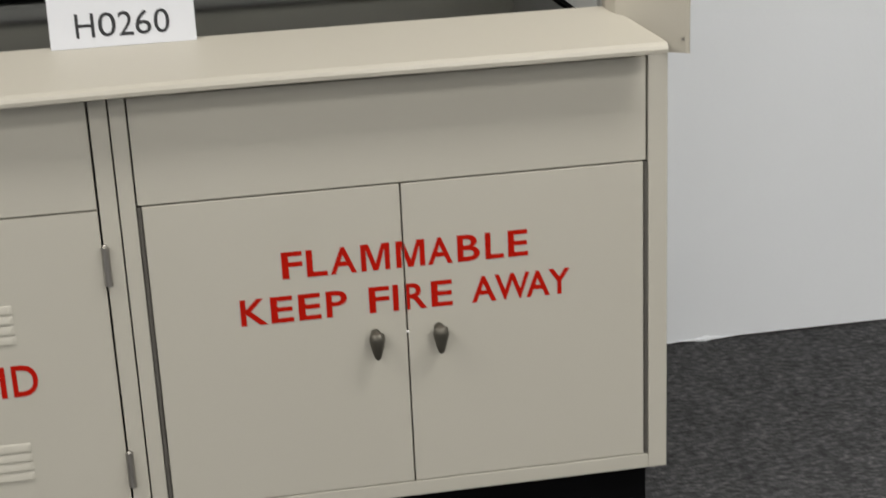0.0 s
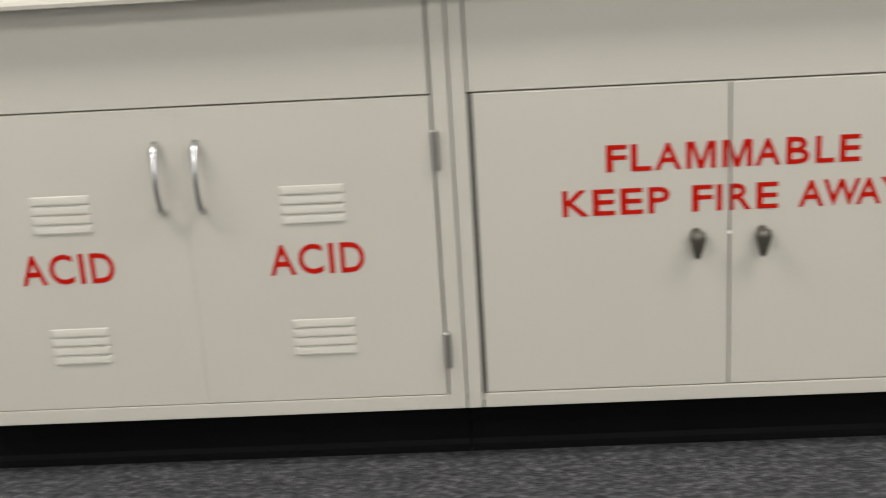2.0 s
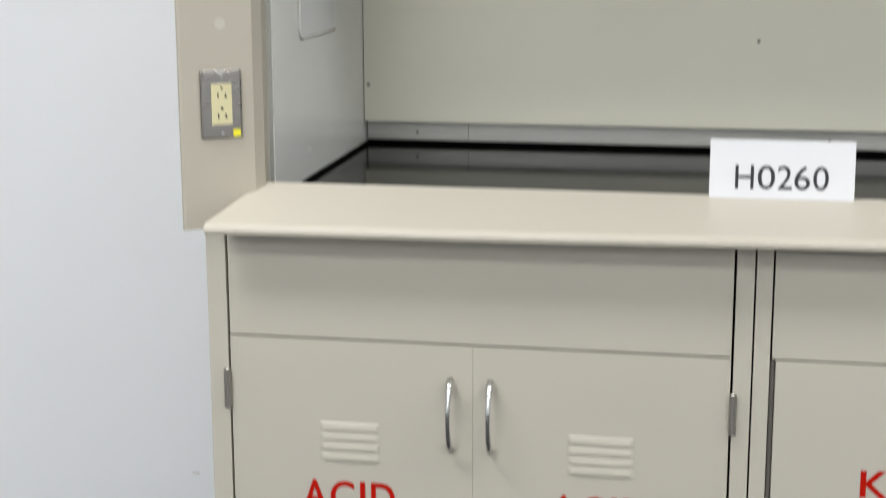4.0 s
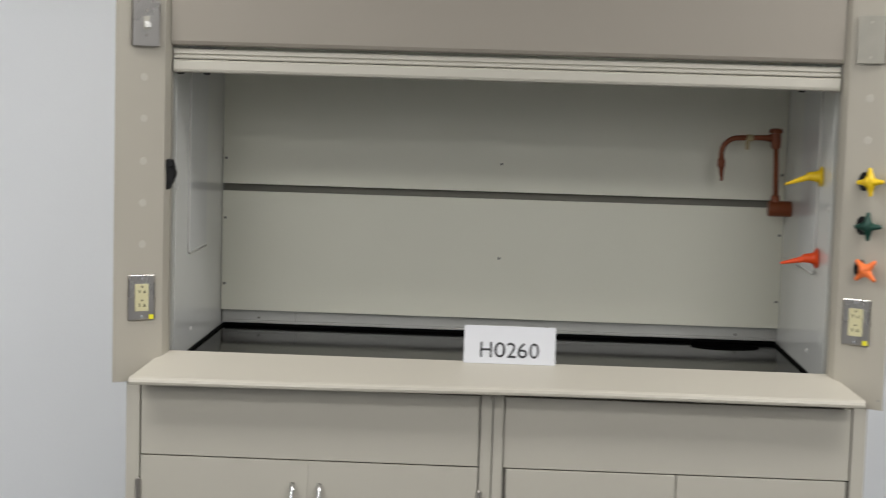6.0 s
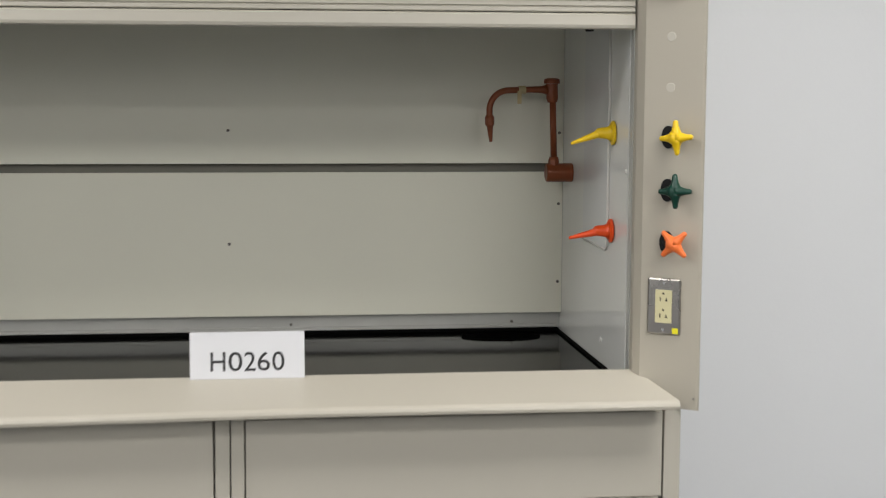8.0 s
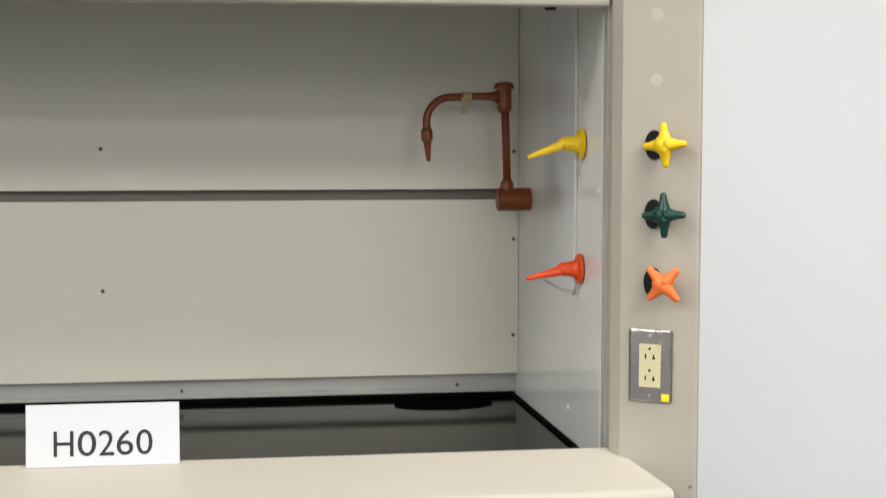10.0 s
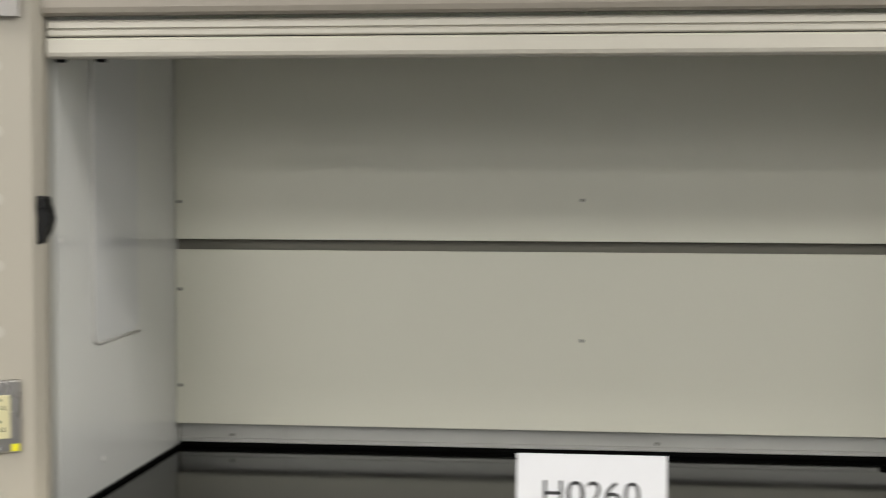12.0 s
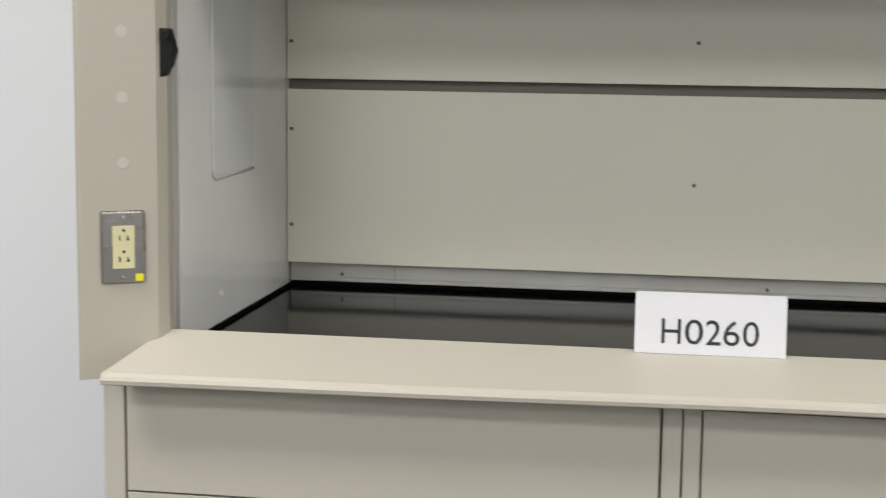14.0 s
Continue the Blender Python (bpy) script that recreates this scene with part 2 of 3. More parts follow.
rough = random.Random(4)
bead = [(1.15 + 0.008 * i, N - 0.0005, GROUND + 0.004 + 0.002 * rough.random()) for i in range(24)]
tagged(part("trim", tube(bead, [0.0016 + (0.001 + 0.006 * rough.random()) * math.exp(-((p[0] - 1.27) / 0.03) ** 2) for p in bead], 7), M_WALL), "ragged bead of white paint at the wall's foot", "trim", kind="structure")

tagged(part("trim", boxed(-1.250, -1.232, N - 0.0006, N + 0.001, 0.117, 0.119), M_DULL), "short grey scuff mark low on the wall", "trim", kind="structure")

for x, y in LAMPS:
    lamp = thing("ceiling_light", (x, y, H - 0.05), "white recessed panel ceiling light, switched on", "light", "ceiling lights")
    frame_bm = bmesh.new()
    for a in ((-0.62, 0.62, -0.32, -0.29), (-0.62, 0.62, 0.29, 0.32), (-0.62, -0.59, -0.29, 0.29), (0.59, 0.62, -0.29, 0.29)):
        box(frame_bm, *a, 0.0, 0.05)
    part("frame", frame_bm, M_WHITE, lamp, own=True)
    part("diffuser", boxed(-0.59, 0.59, -0.29, 0.29, 0.03, 0.04), M_GLOW, lamp, "glowing white diffuser", own=True)
    data = bpy.data.lights.new("lamp", "AREA")
    data.shape, data.size, data.size_y, data.energy, data.color = "RECTANGLE", 1.16, 0.56, LAMP_WATTS, (1.0, 0.975, 0.935)
    glow = new("lamp", data)
    glow.location = (x, y, H - 0.055)

# ---- base cabinets ----
CAB_BOTTOM, CAB_TOP, DOOR_LOW, DOOR_TOP = 0.110, 0.866, 0.1395, 0.6842


# each letter with its left and right edge
ACID = [("A", 0.0, 0.0445), ("C", 0.0495, 0.092), ("I", 0.102, 0.111), ("D", 0.1215, 0.163)]
FLAMMABLE = [("F", 0.2521, 0.2865), ("L", 0.2932, 0.3276), ("A", 0.3324, 0.3764), ("M", 0.3840, 0.4328), ("M", 0.4433, 0.4921), ("A", 0.4968, 0.5389), ("B", 0.5475, 0.5858), ("L", 0.5953, 0.6269), ("E", 0.6345, 0.6689)]
KEEP_FIRE_AWAY = [("K", 0.1780, 0.2224), ("E", 0.2282, 0.2659), ("E", 0.2746, 0.3122), ("P", 0.3210, 0.3566), ("F", 0.3934, 0.4281), ("I", 0.4339, 0.4436), ("R", 0.4542, 0.4918), ("E", 0.4996, 0.5362), ("A", 0.5691, 0.6116), ("W", 0.6097, 0.6705), ("A", 0.6637, 0.7052), ("Y", 0.7033, 0.7410)]


def lever_hinge(parent, x, z0, z1):
    hinge = part("hinge", tube([(x, -0.004, z0), (x, -0.004, z1)], 0.0065, 12), M_DULL, parent, "small zinc butt hinge", smooth=False)
    part("pin", tube([(x, -0.004, z1), (x, -0.004, z1 + 0.004)], [0.005, 0.002], 10), M_DULL, hinge)


def bow_pull(parent, x):
    pts, rad = [], []
    for i in range(21):
        u = i / 20
        pts.append((x, -0.004 - 0.030 * math.sin(math.pi * u) ** 0.55, 0.503 + 0.1235 * u))
        rad.append(0.0060 - 0.0020 * math.sin(math.pi * u))
    part("handle", tube(pts, rad, 12), M_CHROME, parent, "curved chrome bow pull", smooth=True)


def paddle(parent, x):
    bm = bmesh.new()
    outline = [(0, 0.030, 0.004), (0, 0.026, 0.0135), (0, 0.014, 0.0155), (0, 0.0, 0.0125), (0, -0.014, 0.009), (0, -0.024, 0.006), (0, -0.028, 0.002)]
    rings = []
    for _, dz, r in outline:
        r, dz = 0.88 * r, 0.9 * dz
        rings.append([bm.verts.new((x + r * math.cos(2 * math.pi * k / 14), -0.021 + 0.75 * r * math.sin(2 * math.pi * k / 14) - 0.1 * dz, 0.408 + dz)) for k in range(14)])
    for r, s in zip(rings, rings[1:]):
        for k in range(14):
            bm.faces.new((r[k], r[(k + 1) % 14], s[(k + 1) % 14], s[k]))
    bm.faces.new(rings[0])
    bm.faces.new(rings[-1])
    tube([(x, 0.0, 0.424), (x, -0.014, 0.424)], [0.009, 0.007], 12, bm)
    part("handle", bm, M_PEWTER, parent, "small teardrop latch knob in dark satin nickel", smooth=True)


def louver(parent, x0, x1, z0):
    """Four pressed louvres, each a shallow blade open at its lower edge, fading into the sheet at both ends."""
    for i in range(4):
        z = z0 + i * 0.0175
        profile = [(0.0005, 0.0150), (-0.0008, 0.0135), (-0.0019, 0.0090), (-0.0028, 0.0030), (-0.0025, 0.0004), (0.0005, 0.0)]
        bm = bmesh.new()
        rows = []
        for x, deep in ((x0 - 0.002, 0.05), (x0 + 0.0015, 0.6), (x0 + 0.005, 1.0), (x1 - 0.005, 1.0), (x1 - 0.0015, 0.6), (x1 + 0.002, 0.05)):
            rows.append([bm.verts.new((x, y * deep if y < 0 else y, z + dz)) for y, dz in profile])
        for a, b in zip(rows, rows[1:]):
            for k in range(6):
                bm.faces.new((a[k], a[(k + 1) % 6], b[(k + 1) % 6], b[k]))
        bm.faces.new(rows[0])
        bm.faces.new(rows[-1])
        part("louver", bm, M_CREAM, parent)


def cabinet(side, label):
    """side -1: the acid cabinet, +1: the flammables cabinet, mirrored about x = 0."""
    cab = thing("base_cabinet", (side * 0.457, 0.28, GROUND), label, "cabinet", "base cabinets under the hood")
    lo, hi = (0.0014, 0.914)
    xs = lambda a, b: (side * a, side * b) if side > 0 else (side * b, side * a)
    part("stile", boxed(*xs(0.880, hi), 0.0, 0.02, CAB_BOTTOM, CAB_TOP + 0.0065, 0.0012), M_CREAM, cab)
    part("stile", boxed(*xs(lo, 0.030 if side < 0 else 0.0272), 0.0, 0.02, CAB_BOTTOM, CAB_TOP + 0.0065, 0.0012), M_CREAM, cab)
    part("bottom_rail", boxed(*xs(0.0301, 0.8799), 0.0, 0.02, CAB_BOTTOM, DOOR_LOW - 0.002, 0.0012), M_CREAM, cab)
    part("side_panel", boxed(*xs(hi - 0.018, hi), 0.0201, 0.56, CAB_BOTTOM, CAB_TOP), M_CREAM, cab)
    part("side_panel", boxed(*xs(lo, 0.018), 0.0201, 0.56, CAB_BOTTOM, CAB_TOP), M_CREAM, cab)
    part("bottom_panel", boxed(*xs(0.0181, hi - 0.0181), 0.0301, 0.56, CAB_BOTTOM, CAB_BOTTOM + 0.018), M_CREAM, cab)
    part("back_panel", boxed(*xs(0.0181, hi - 0.0181), 0.542, 0.56, CAB_BOTTOM + 0.0181, CAB_TOP), M_CREAM, cab)
    part("apron_panel", boxed(*xs(0.0338 if side < 0 else 0.0302, 0.8762), 0.001, 0.019, DOOR_TOP + 0.003, 0.8645, 0.001), M_CREAM, cab)
    gap = 0.0002 if side < 0 else 0.0014
    edge = 0.0003 if side < 0 else 0.001
    outer = boxed(*xs(0.456 + gap, 0.8762 - (0.005 if side > 0 else 0)), 0.0005, 0.019, DOOR_LOW, DOOR_TOP, edge)
    inner = boxed(*xs(0.0338 if side < 0 else 0.0366, 0.456 - gap), 0.0005, 0.019, DOOR_LOW, DOOR_TOP, edge)
    door_o = part("door", outer, M_CREAM, cab)
    door_i = part("door", inner, M_CREAM, cab)
    if side < 0:
        for door, hx, x in ((door_o, -0.8815, -0.754), (door_i, -0.0285, -0.3235)):
            for z0, z1 in ((0.558, 0.625), (0.194, 0.258)):
                lever_hinge(door, hx, z0, z1)
            for ch, a, b in ACID:
                part("letter", letters(ch, x + a, x + b, 0.379, 0.4345, 0.0002, weight=0.014), M_RED, door, f"red stencilled letter {ch}")
        louver(door_o, -0.719, -0.619, 0.4725)
        louver(door_o, -0.719, -0.619, 0.2270)
        louver(door_i, -0.294, -0.188, 0.4725)
        louver(door_i, -0.294, -0.188, 0.2270)
        bow_pull(door_o, -0.493)
        bow_pull(door_i, -0.4255)
    else:
        for door, hx in ((door_i, 0.0318), (door_o, 0.8762)):
            bm = boxed(hx - 0.0042, hx + 0.0042, 0.004, 0.012, DOOR_LOW, DOOR_TOP)
            tube([(hx, 0.003, DOOR_LOW), (hx, 0.003, DOOR_TOP)], 0.0034, 10, bm)
            part("hinge", bm, M_HINGE, door, "full-length grey steel piano hinge")
        for row, z0, z1 in ((FLAMMABLE, 0.5380, 0.585), (KEEP_FIRE_AWAY, 0.462, 0.5085)):
            for ch, a, b in row:
                for door, left in ((door_i, True), (door_o, False)):
                    if (a < 0.456) if left else (b > 0.456):
                        bm = letters(ch, a, b, z0, z1, 0.0002, weight=0.017)
                        if a < 0.456 < b:
                            cut(bm, 0.456 + (-gap if left else gap), left)
                        part("letter", bm, M_RED, door, f"red stencilled letter {ch}")
        paddle(door_i, 0.401)
        paddle(door_o, 0.510)
        part("latch", boxed(0.4535, 0.4585, -0.0006, 0.004, 0.419, 0.424, 0.001), M_WHITE, door_o, "tiny white latch tip")
    cove = [(0.066, GROUND), (0.067, GROUND + 0.006), (0.073, GROUND + 0.011), (0.078, GROUND + 0.020), (0.078, CAB_BOTTOM - 0.0005), (0.092, CAB_BOTTOM - 0.0005), (0.092, GROUND)]
    part("toe_kick", prism(cove, *xs(lo, 0.898), "x"), M_TOE, cab, "black vinyl cove toe board")
    part("plinth", boxed(*xs(0.880, 0.895), 0.0921, 0.55, GROUND, CAB_BOTTOM - 0.0005), M_TOE, cab)
    return cab


cabinet(-1, "cream steel acid cabinet, closed louvred doors with chrome pulls")
cabinet(1, "cream steel flammables cabinet, plain closed doors with red warning letters")

# ---- worktop and sill ----
worktop = thing("worktop", (0, 0.45, 0.8665), "glossy black epoxy worktop with a raised rim and cup sink, empty", "worktop")
part("slab", boxed(-0.905, 0.905, 0.082, 0.808, 0.8665, 0.8998), M_EPOXY, worktop)
rim = bmesh.new()
box(rim, -0.8205, 0.8205, 0.797, 0.808, 0.8999, 0.908, 0.002)
box(rim, -0.8205, -0.814, 0.10, 0.7965, 0.8999, 0.907, 0.002)
box(rim, 0.814, 0.8205, 0.10, 0.7965, 0.8999, 0.907, 0.002)
part("rim", rim, M_RIM, worktop)
sink = bmesh.new()
ring = [[(0.66 + a * math.cos(2 * math.pi * k / 40), 0.719 + b * math.sin(2 * math.pi * k / 40), z) for k in range(40)]
        for a, b, z in ((0.098, 0.050, 0.9000), (0.0975, 0.0495, 0.9028), (0.094, 0.046, 0.9034), (0.088, 0.040, 0.9018), (0.076, 0.032, 0.9004))]
vs = [[sink.verts.new(p) for p in r] for r in ring]
for r, s in zip(vs, vs[1:]):
    for k in range(40):
        sink.faces.new((r[k], r[(k + 1) % 40], s[(k + 1) % 40], s[k]))
sink.faces.new(vs[-1])
part("cup_sink", sink, M_SINK, worktop, "oval black cup sink", smooth=True)

sill = thing("airfoil_sill", (0, 0.0, 0.863), "pale cream enamelled airfoil sill along the worktop's front", "sill")
bm = bmesh.new()
profile = [(-0.059, 0.8760), (-0.0635, 0.8780), (-0.065, 0.8845), (-0.063, 0.8905), (-0.057, 0.8955), (-0.047, 0.8985), (0.076, 0.9385), (0.0805, 0.9375), (0.0815, 0.9325), (0.0815, 0.8662), (0.030, 0.8662), (0.028, 0.8760)]
k = len(profile)
STEPS = 24
cols = []
for i in range(STEPS + 1):
    u = -1 + 2 * i / STEPS
    sag = 0.0026 + 0.0050 * u - 0.0030 * u * u + 0.0010 * math.sin(5.0 * u + 0.6)
    cols.append([bm.verts.new((u * (0.894 - max(0.0, (y + 0.059)) * 0.45), y, z + (sag if z < 0.9 and y < 0 else 0))) for y, z in profile])
for a, b in zip(cols, cols[1:]):
    for j in range(k):
        bm.faces.new((a[j], a[(j + 1) % k], b[(j + 1) % k], b[j]))
bm.faces.new(cols[0])
bm.faces.new(cols[-1])
part("sill_plate", bm, M_SILL, sill)

# ---- hood superstructure ----
hood = thing("fume_hood", (0, 0.4, 0.863), "cream steel laboratory fume hood, sash raised, grey-white lining", "fume hood")
HOOD_TOP = 2.38
FACE_IN, FACE_OUT = (0.837, 0.046), (0.943, -0.026)
FACE_TURN = math.atan2(FACE_OUT[1] - FACE_IN[1], FACE_OUT[0] - FACE_IN[0])


def on_face(side, x, z, lift=0.0):
    """A point of a post's slanted face, given by its distance from the middle, and the turn of things mounted there."""
    u = (x - FACE_IN[0]) / (FACE_OUT[0] - FACE_IN[0])
    y = FACE_IN[1] + u * (FACE_OUT[1] - FACE_IN[1])
    nx, ny = math.sin(FACE_TURN), -math.cos(FACE_TURN)
    return (side * (x + lift * nx), y + lift * ny, z), side * FACE_TURN


for side in (-1, 1):
    outline = [FACE_IN, (0.937, -0.022), (0.9415, -0.024), FACE_OUT, (0.9445, -0.022), (0.945, -0.016), (0.945, 0.14), (0.826, 0.14), (0.826, 0.066)]
    outline = [(side * x, y) for x, y in outline]
    post = part("post", prism(outline, 0.8695, HOOD_TOP), M_POST, hood, "cream powder-coated corner post")
    part("track", boxed(*sorted((side * 0.8235, side * 0.8258)), 0.088, 0.112, 0.90, HOOD_TOP), M_STRIP, post, "grey metal sash track")
    part("side_panel", boxed(*sorted((side * 0.929, side * 0.945)), 0.1405, 0.808, 0.873, HOOD_TOP), M_POST, hood)
    wall = part("liner_side", boxed(*sorted((side * 0.822, side * 0.834)), 0.113, 0.798, 0.9003, 2.25), M_SIDE, hood, "glossy grey-white liner side")
    outline = rounded(0.277, 0.527, 1.165, 1.93, 0.022)
    bm = bmesh.new()
    prism([(y, z) for y, z in outline], side * 0.8216, side * 0.8196, "x", bm=bm)
    part("access_panel", bm, M_ACCESS, wall, "pale access panel")
    bead = [(0.278, 1.93), (0.278, 1.6), (0.278, 1.30)] + [(0.300 - 0.022 * math.cos(radians(a)), 1.186 - 0.022 * math.sin(radians(a))) for a in range(0, 91, 15)] + [(0.36, 1.164), (0.525, 1.164)]
    part("gasket", tube([(side * 0.8193, y, z) for y, z in bead], 0.003, 8), M_WHITE, wall, "thin white gasket bead", smooth=True)
    for y, z in ((0.127, 1.347), (0.33, 0.957)):
        part("screw", tube([(side * 0.822, y, z), (side * 0.8185, y, z)], [0.006, 0.005], 12), M_WHITE, wall, "white screw cap")
    for z in ((1.623, 1.522, 1.417, 1.314, 1.211) if side < 0 else (1.623, 1.522)):
        a, _ = on_face(side, 0.882, z)
        b, _ = on_face(side, 0.882, z, 0.0006)
        part("hole_plug", tube([a, tuple((Vector(a) + Vector(b)) / 2), b], [0.0095, 0.0093, 0.0088], 18), M_PLUG, post, "cream plastic hole plug")
    if side > 0:
        a, _ = on_face(side, 0.934, 0.893)
        b, _ = on_face(side, 0.934, 0.893, 0.0015)
        part("screw", tube([a, b], 0.0028, 10), M_DULL, post, "small dull screw head")

latch = bmesh.new()
prism([(-0.834, 1.345), (-0.824, 1.348), (-0.820, 1.366), (-0.811, 1.378), (-0.809, 1.390), (-0.817, 1.400), (-0.818, 1.421), (-0.834, 1.423)], 0.052, 0.078, "y", bevel=0.003, bm=latch)
tube([(-0.821, 0.0525, 1.412), (-0.821, 0.044, 1.412)], [0.0085, 0.007], 14, latch)
part("sash_stop", latch, M_DARK, hood, "black plastic sash stop")

# front panel in the darkened cream, shade painted in
part("front_panel", prism([(0.060, HOOD_TOP), (0.060, 1.716), (0.063, 1.708), (0.070, 1.704), (0.086, 1.704), (0.086, HOOD_TOP)], -0.8255, 0.8255, "x"), M_PANEL_SHADED, hood, "cream enamelled front panel, its shade put into the colour")
part("top_panel", boxed(-0.9285, 0.9285, 0.1405, 0.808, HOOD_TOP - 0.016, HOOD_TOP), M_POST, hood)
# back sheet coloured dark, so the slots look deep in shade
part("back_panel", boxed(-0.9285, 0.9285, 0.8008, 0.808, 0.910, HOOD_TOP - 0.0165), M_SLOT_SHADE, hood)
part("liner_top", boxed(-0.8215, 0.8215, 0.15, 0.798, 2.2505, 2.262), M_LINER, hood)
sash = part("sash", prism([(0.078, 1.6722), (0.076, 1.6745), (0.076, 1.6810), (0.0805, 1.6822), (0.0805, 1.6842), (0.076, 1.6854), (0.076, 1.6940), (0.079, 1.6975), (0.122, 1.6975), (0.122, 1.6722)], -0.8215, 0.8215, "x"), M_CREAM, hood, "cream framed glass sash, raised")
part("bottom_rail", prism([(0.073, 1.641), (0.071, 1.647), (0.072, 1.667), (0.077, 1.670), (0.124, 1.670), (0.124, 1.639), (0.077, 1.638)], -0.8215, 0.8215, "x"), M_CREAM, sash)
part("pane", boxed(-0.80, 0.80, 0.1, 0.106, 1.7025, 2.32), M_GLASS, sash, "clear glass pane")
for x in (-0.811, -0.745, 0.735):
    part("bumper", tube([(x, 0.108, 1.6387), (x, 0.108, 1.634)], [0.010, 0.008], 14), M_DARK, sash, "black rubber bumper")

part("baffle", boxed(-0.8203, 0.8215, 0.774, 0.781, 1.325, 2.249, 0.001), M_LINER, hood, "upper grey-white baffle board")
part("baffle", boxed(-0.8203, 0.8215, 0.774, 0.781, 0.951, 1.304, 0.001), M_LINER, hood, "lower grey-white baffle board")
for a, b in ((-0.8185, -0.6010), (-0.5995, 0.8215)):
    part("kick_strip", prism([(0.798, 0.9095), (0.795, 0.911), (0.795, 0.918), (0.7975, 0.92), (0.7975, 0.975), (0.8005, 0.975), (0.8005, 0.9095)], a, b, "x"), M_STRIP, hood, "brushed grey metal strip")
for x, zs in ((-0.811, (1.400, 1.224, 1.029)), (-0.002, (1.406, 1.130)), (0.811, (1.400, 1.224, 1.029))):
    for z in zs:
        part("bolt", tube([(x, 0.7745, z), (x, 0.771, z), (x, 0.7695, z)], [0.0038, 0.0036, 0.0020], 10), M_BOLT, hood, "small dark bolt head")
for x in (-0.71, 0.147, 0.70):
    part("bolt", tube([(x, 0.798, 0.926), (x, 0.7935, 0.926)], 0.0035, 10), M_BOLT, hood, "small bolt head")


# ---- things mounted on the posts ----
def outlet(side):
    at, turn = on_face(side, 0.8795 if side > 0 else 0.8840, 1.079)
    o = thing("wall_outlet", at, "steel outlet plate with ivory duplex socket and yellow sticker", "outlet", "hood outlets", turn=turn)
    part("plate", boxed(-0.035, 0.035, -0.006, 0.0, -0.0575, 0.0575, 0.0035), M_STEEL, o, "brushed steel plate", own=True)
    face = part("socket", boxed(-0.0175, 0.0175, -0.0085, -0.0061, -0.034, 0.034, 0.0008), M_IVORY, o, "ivory plastic duplex socket", own=True)
    for dz in (-0.018, 0.016):
        for x, z, w, h in ((-0.0065, 0.003, 0.0011, 0.008), (0.0065, 0.003, 0.0011, 0.006), (0.0065, 0.0, 0.0026, 0.002)):
            part("slot", boxed(x - w, x + w, -0.0089, -0.0086, dz + z - h / 2 - 0.004, dz + z + h / 2 - 0.004), M_DARK, face, own=True)
        part("slot", tube([(0, -0.0086, dz + 0.011), (0, -0.0090, dz + 0.011)], 0.0023, 10), M_DARK, face, own=True)
    for z in (-0.048, 0.048):
        part("screw", tube([(0, -0.006, z), (0, -0.0075, z)], [0.0035, 0.003], 12), M_CHROME, o, own=True)
    part("sticker", boxed(0.0188, 0.0315, -0.0064, -0.0061, -0.0548, -0.0432), M_LEMON, o, "small yellow square sticker", own=True)


outlet(-1)
outlet(1)

at, turn = on_face(-1, 0.882, 1.755)
switch = thing("light_switch", at, "brushed steel switch plate with a white toggle on the post", "switch", turn=turn)
# added black backing: paints the shadow line below the proud switch plate
part("gasket", boxed(-0.0335, 0.0335, -0.008, 0.0, -0.0555, 0.0555), M_DARK, switch, "black backing for the shadow line under the plate", own=True)
part("plate", boxed(-0.035, 0.035, -0.0125, -0.0081, -0.0575, 0.0575, 0.002), M_STEEL, switch, "brushed steel plate", own=True)
part("bezel", boxed(-0.0075, 0.0075, -0.0145, -0.0126, -0.016, 0.016, 0.0006), M_PLUG, switch, own=True)
part("toggle", prism([(-0.0146, -0.010), (-0.0146, 0.004), (-0.027, -0.004), (-0.028, -0.011), (-0.024, -0.013)], -0.006, 0.006, "x"), M_WHITE, switch, "white toggle lever, down", own=True)
for z in (-0.03, 0.03):
    part("screw", tube([(0, -0.0125, z), (0, -0.0140, z)], [0.0045, 0.004], 12), M_DULL, switch, own=True)
at, turn = on_face(1, 0.882, 1.763)
blank = thing("blank_plate", at, "plain cream blanking plate on the post", "wall plate", turn=turn)
# same added black slab, as the dark shadow line under the blank plate
part("gasket", boxed(-0.0335, 0.0335, -0.007, 0.0, -0.0555, 0.0555), M_DARK, blank, "black backing for the shadow line under the plate", own=True)
part("plate", boxed(-0.035, 0.035, -0.0105, -0.0071, -0.0575, 0.0575, 0.0015), M_BLANK, blank, "aged cream painted plate", own=True)
for z in (-0.042, 0.042):
    part("screw", tube([(0, -0.0105, z), (0, -0.0115, z)], 0.0028, 10), M_PLUG, blank, own=True)


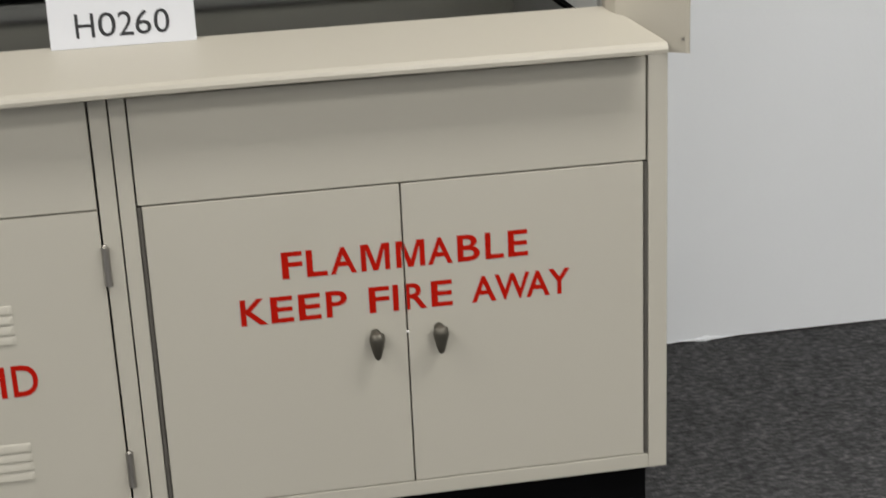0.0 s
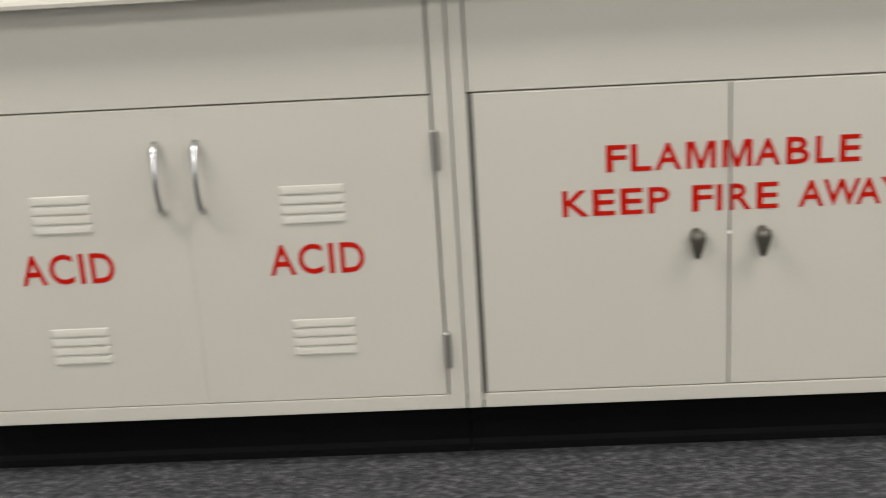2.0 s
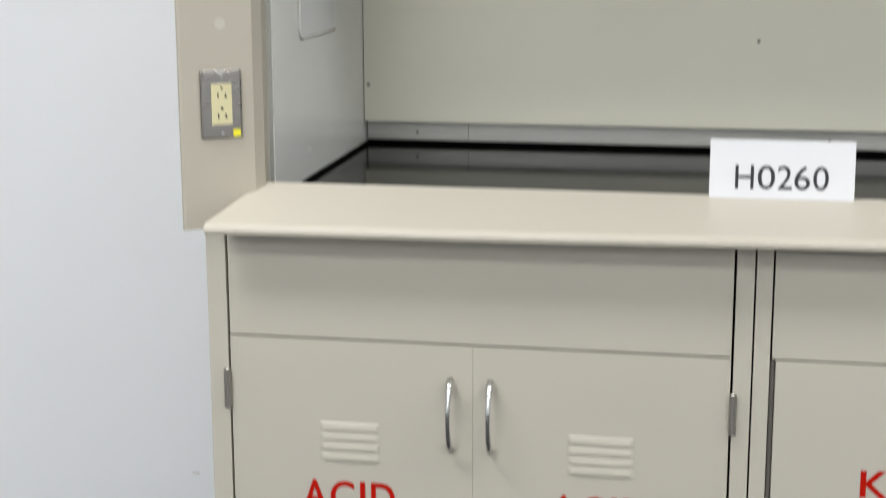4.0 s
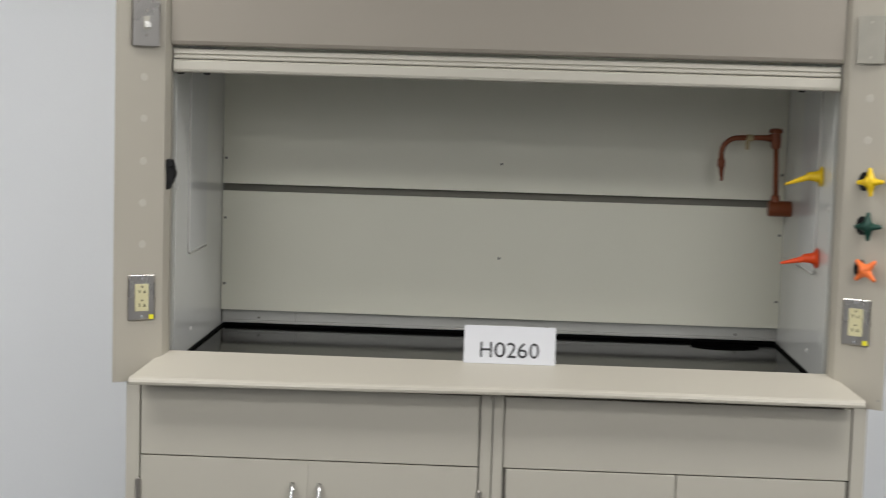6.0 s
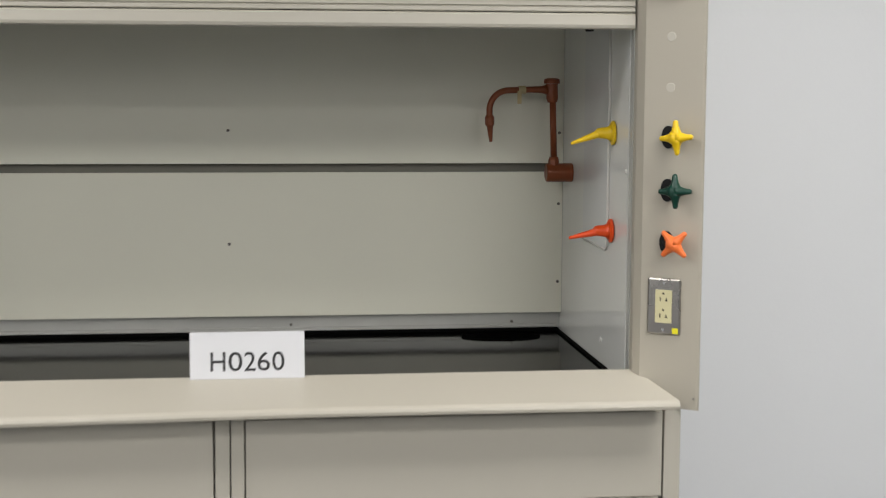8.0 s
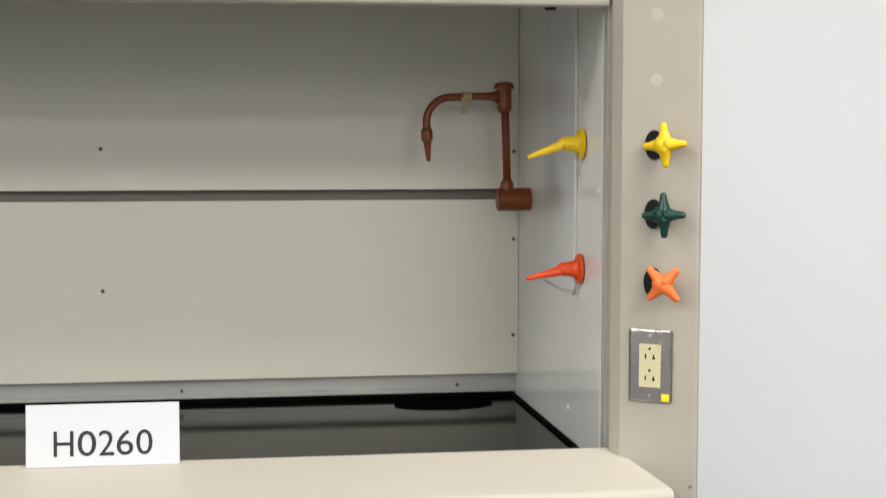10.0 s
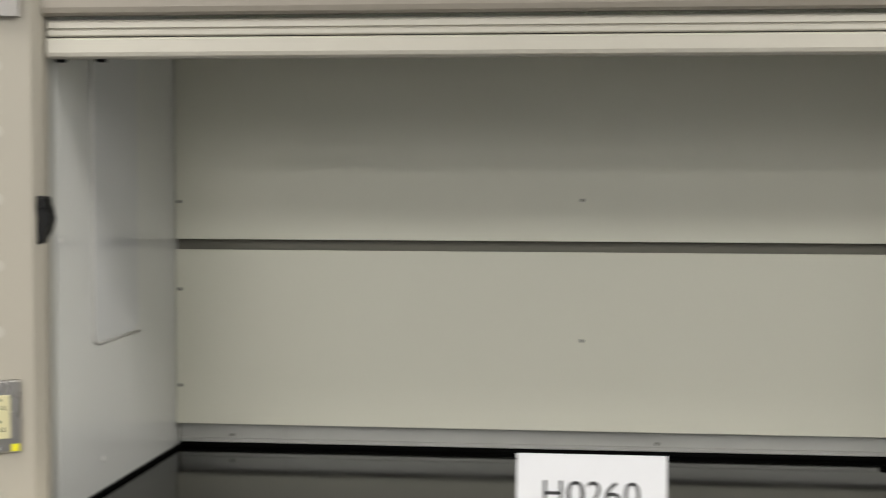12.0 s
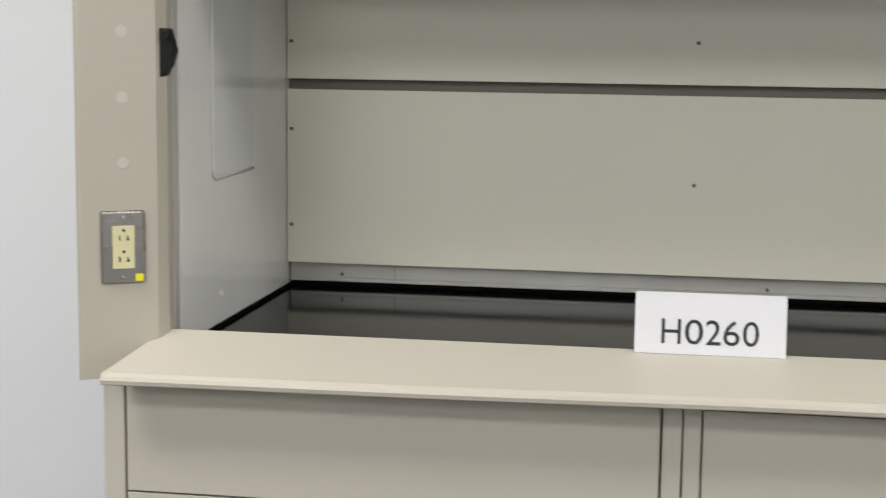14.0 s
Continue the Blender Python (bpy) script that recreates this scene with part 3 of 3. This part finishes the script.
def valve(z, material, colour, spin):
    at, turn = on_face(1, 0.881, z)
    v = thing("valve_handle", at, f"{colour} four-armed plastic valve handle on a black collar", "valve handle", "valve handles", turn=turn)
    collar = bmesh.new()
    prism([(0.014 * math.cos(2 * math.pi * k / 24), 0.023 * math.sin(2 * math.pi * k / 24)) for k in range(24)], 0.0, -0.006, "y", bm=collar)
    part("collar", collar, M_DARK, v, "black plastic collar", own=True)
    part("stem", tube([(0, -0.005, 0), (0.022, -0.028, 0)], 0.008, 14), M_DARK, v, smooth=True, own=True)
    bm = tube([(0.017, -0.021, 0), (0.020, -0.025, 0), (0.0255, -0.0315, 0), (0.030, -0.0365, 0), (0.0325, -0.039, 0)], [0.0105, 0.0150, 0.0160, 0.0125, 0.006], 20)
    o = Vector((0.0255, -0.031, 0))
    for q in range(4):
        a = radians(spin + 90 * q)
        d = Vector((math.cos(a), 0, math.sin(a)))
        tube([o + d * 0.002, o + d * 0.010, o + d * 0.017, o + d * 0.024, o + d * 0.030, o + d * 0.0335, o + d * 0.035], [0.0130, 0.0108, 0.0080, 0.0062, 0.0055, 0.0044, 0.0016], 12, bm)
    part("grip", bm, material, v, smooth=True, own=True)


valve(1.423, M_YELLOW, "yellow", 4)
valve(1.316, M_GREEN, "dark green", 2)
valve(1.210, M_ORANGE, "bright orange", 45)


# ---- fittings inside the hood ----
def nozzle(z, y, material, colour, droop):
    n = thing("gas_nozzle", (0.8195, y, z), f"{colour} plastic hose nozzle on the liner side", "nozzle", "hose nozzles")
    part("flange", tube([(0, 0, 0), (-0.004, 0, 0), (-0.007, 0, 0)], [0.026, 0.026, 0.020], 24), material, n, smooth=False, own=True)
    pts = [(-0.007, 0, 0), (-0.010, 0, 0), (-0.016, 0, 0), (-0.028, 0, 0), (-0.034, 0, -0.001), (-0.0345, 0, -0.001)]
    rad = [0.020, 0.0155, 0.0130, 0.0118, 0.0112, 0.0088]
    for i in range(7):
        u = i / 6
        a = (-0.036 - 0.052 * u, 0, -0.003 - droop * u)
        pts += [a, (a[0] - 0.005, 0, a[2] - 0.0015)]
        rad += [0.0088 - 0.0050 * u, 0.0077 - 0.0048 * u]
    part("spout", tube(pts, rad, 16), material, n, smooth=True, own=True)


nozzle(1.422, 0.235, M_YELLOW, "yellow", 0.018)
nozzle(1.211, 0.242, M_SCARLET, "orange-red", 0.011)

faucet = thing("gooseneck_faucet", (0.82, 0.665, 1.309), "red-brown coated gooseneck water faucet fixed to the liner side", "faucet")
FY = 0.665
part("valve_body", tube([(0.8205, FY, 1.309), (0.760, FY, 1.309), (0.757, FY, 1.309)], [0.0225, 0.0225, 0.020], 24), M_COPPER, faucet, "red-brown round valve body")
part("union", tube([(0.776, FY, 1.326), (0.776, FY, 1.340), (0.776, FY, 1.347)], [0.014, 0.013, 0.010], 8), M_COPPER, faucet)
part("riser", tube([(0.776, FY, 1.346), (0.771, FY, 1.500)], 0.0078, 14), M_COPPER, faucet, smooth=True)
head_bm = tube([(0.771, FY, 1.478), (0.770, FY, 1.487), (0.769, FY, 1.522)], [0.0115, 0.0145, 0.0145], 16)
tube([(0.769, FY, 1.5225), (0.769, FY, 1.528), (0.769, FY, 1.533), (0.769, FY, 1.536)], [0.019, 0.0195, 0.018, 0.010], 18, head_bm)
part("swivel_head", head_bm, M_COPPER, faucet)
pts = [(0.757, FY, 1.508), (0.745, FY, 1.508), (0.720, FY, 1.508), (0.6640, FY, 1.506)]
for i in range(1, 11):
    a = radians(90 * i / 10)
    pts.append((0.6640 - 0.046 * math.sin(a), FY, 1.459 + 0.047 * math.cos(a)))
pts += [(0.6185, FY, 1.446), (0.6200, FY, 1.436)]
part("spout", tube(pts, [0.013, 0.0085] + [0.0076] * (len(pts) - 2), 14), M_COPPER, faucet, smooth=True)
part("nozzle", tube([(0.6185, FY, 1.447), (0.6185, FY, 1.441), (0.6190, FY, 1.424), (0.6195, FY, 1.420), (0.6220, FY, 1.383)], [0.009, 0.0112, 0.0112, 0.0078, 0.0036], 12), M_COPPER, faucet, "tapered serrated hose end")
tag_bm = tube([(0.688, FY, 1.507), (0.705, FY, 1.5075)], 0.0098, 12)
box(tag_bm, 0.684, 0.694, FY - 0.010, FY - 0.008, 1.474, 1.505)
part("tag", tag_bm, M_TIE, faucet, "tan paper tag wrapped round the spout")

# ---- number card ----
card = thing("folded_card", (0.035, 0.06, 0.935), "white folded card printed H0260, standing on the sill", "sign")
bm = bmesh.new()
prism([(0.0650, 0.9360), (0.0657, 0.9360), (0.0792, 1.0280), (0.1085, 0.8936), (0.1092, 0.8936), (0.0797, 1.0295), (0.0786, 1.0295)], -0.079, 0.150, "x", bm=bm)
part("sheet", bm, M_PAPER, card)
for ch, a, b in (("H", -0.038, -0.0085), ("0", -0.0025, 0.0253), ("2", 0.029, 0.052), ("6", 0.0556, 0.0805), ("0", 0.085, 0.1095)):
    text = letters(ch, a, b, 0.9515, 0.9895, 0.0, thick=0.0003, weight=0.001)
    for v in text.verts:
        v.co.y += 0.0645 + (v.co.z - 0.9330) * (0.0138 / 0.099)
    part("character", text, M_INK, card, f"black printed character {ch}")
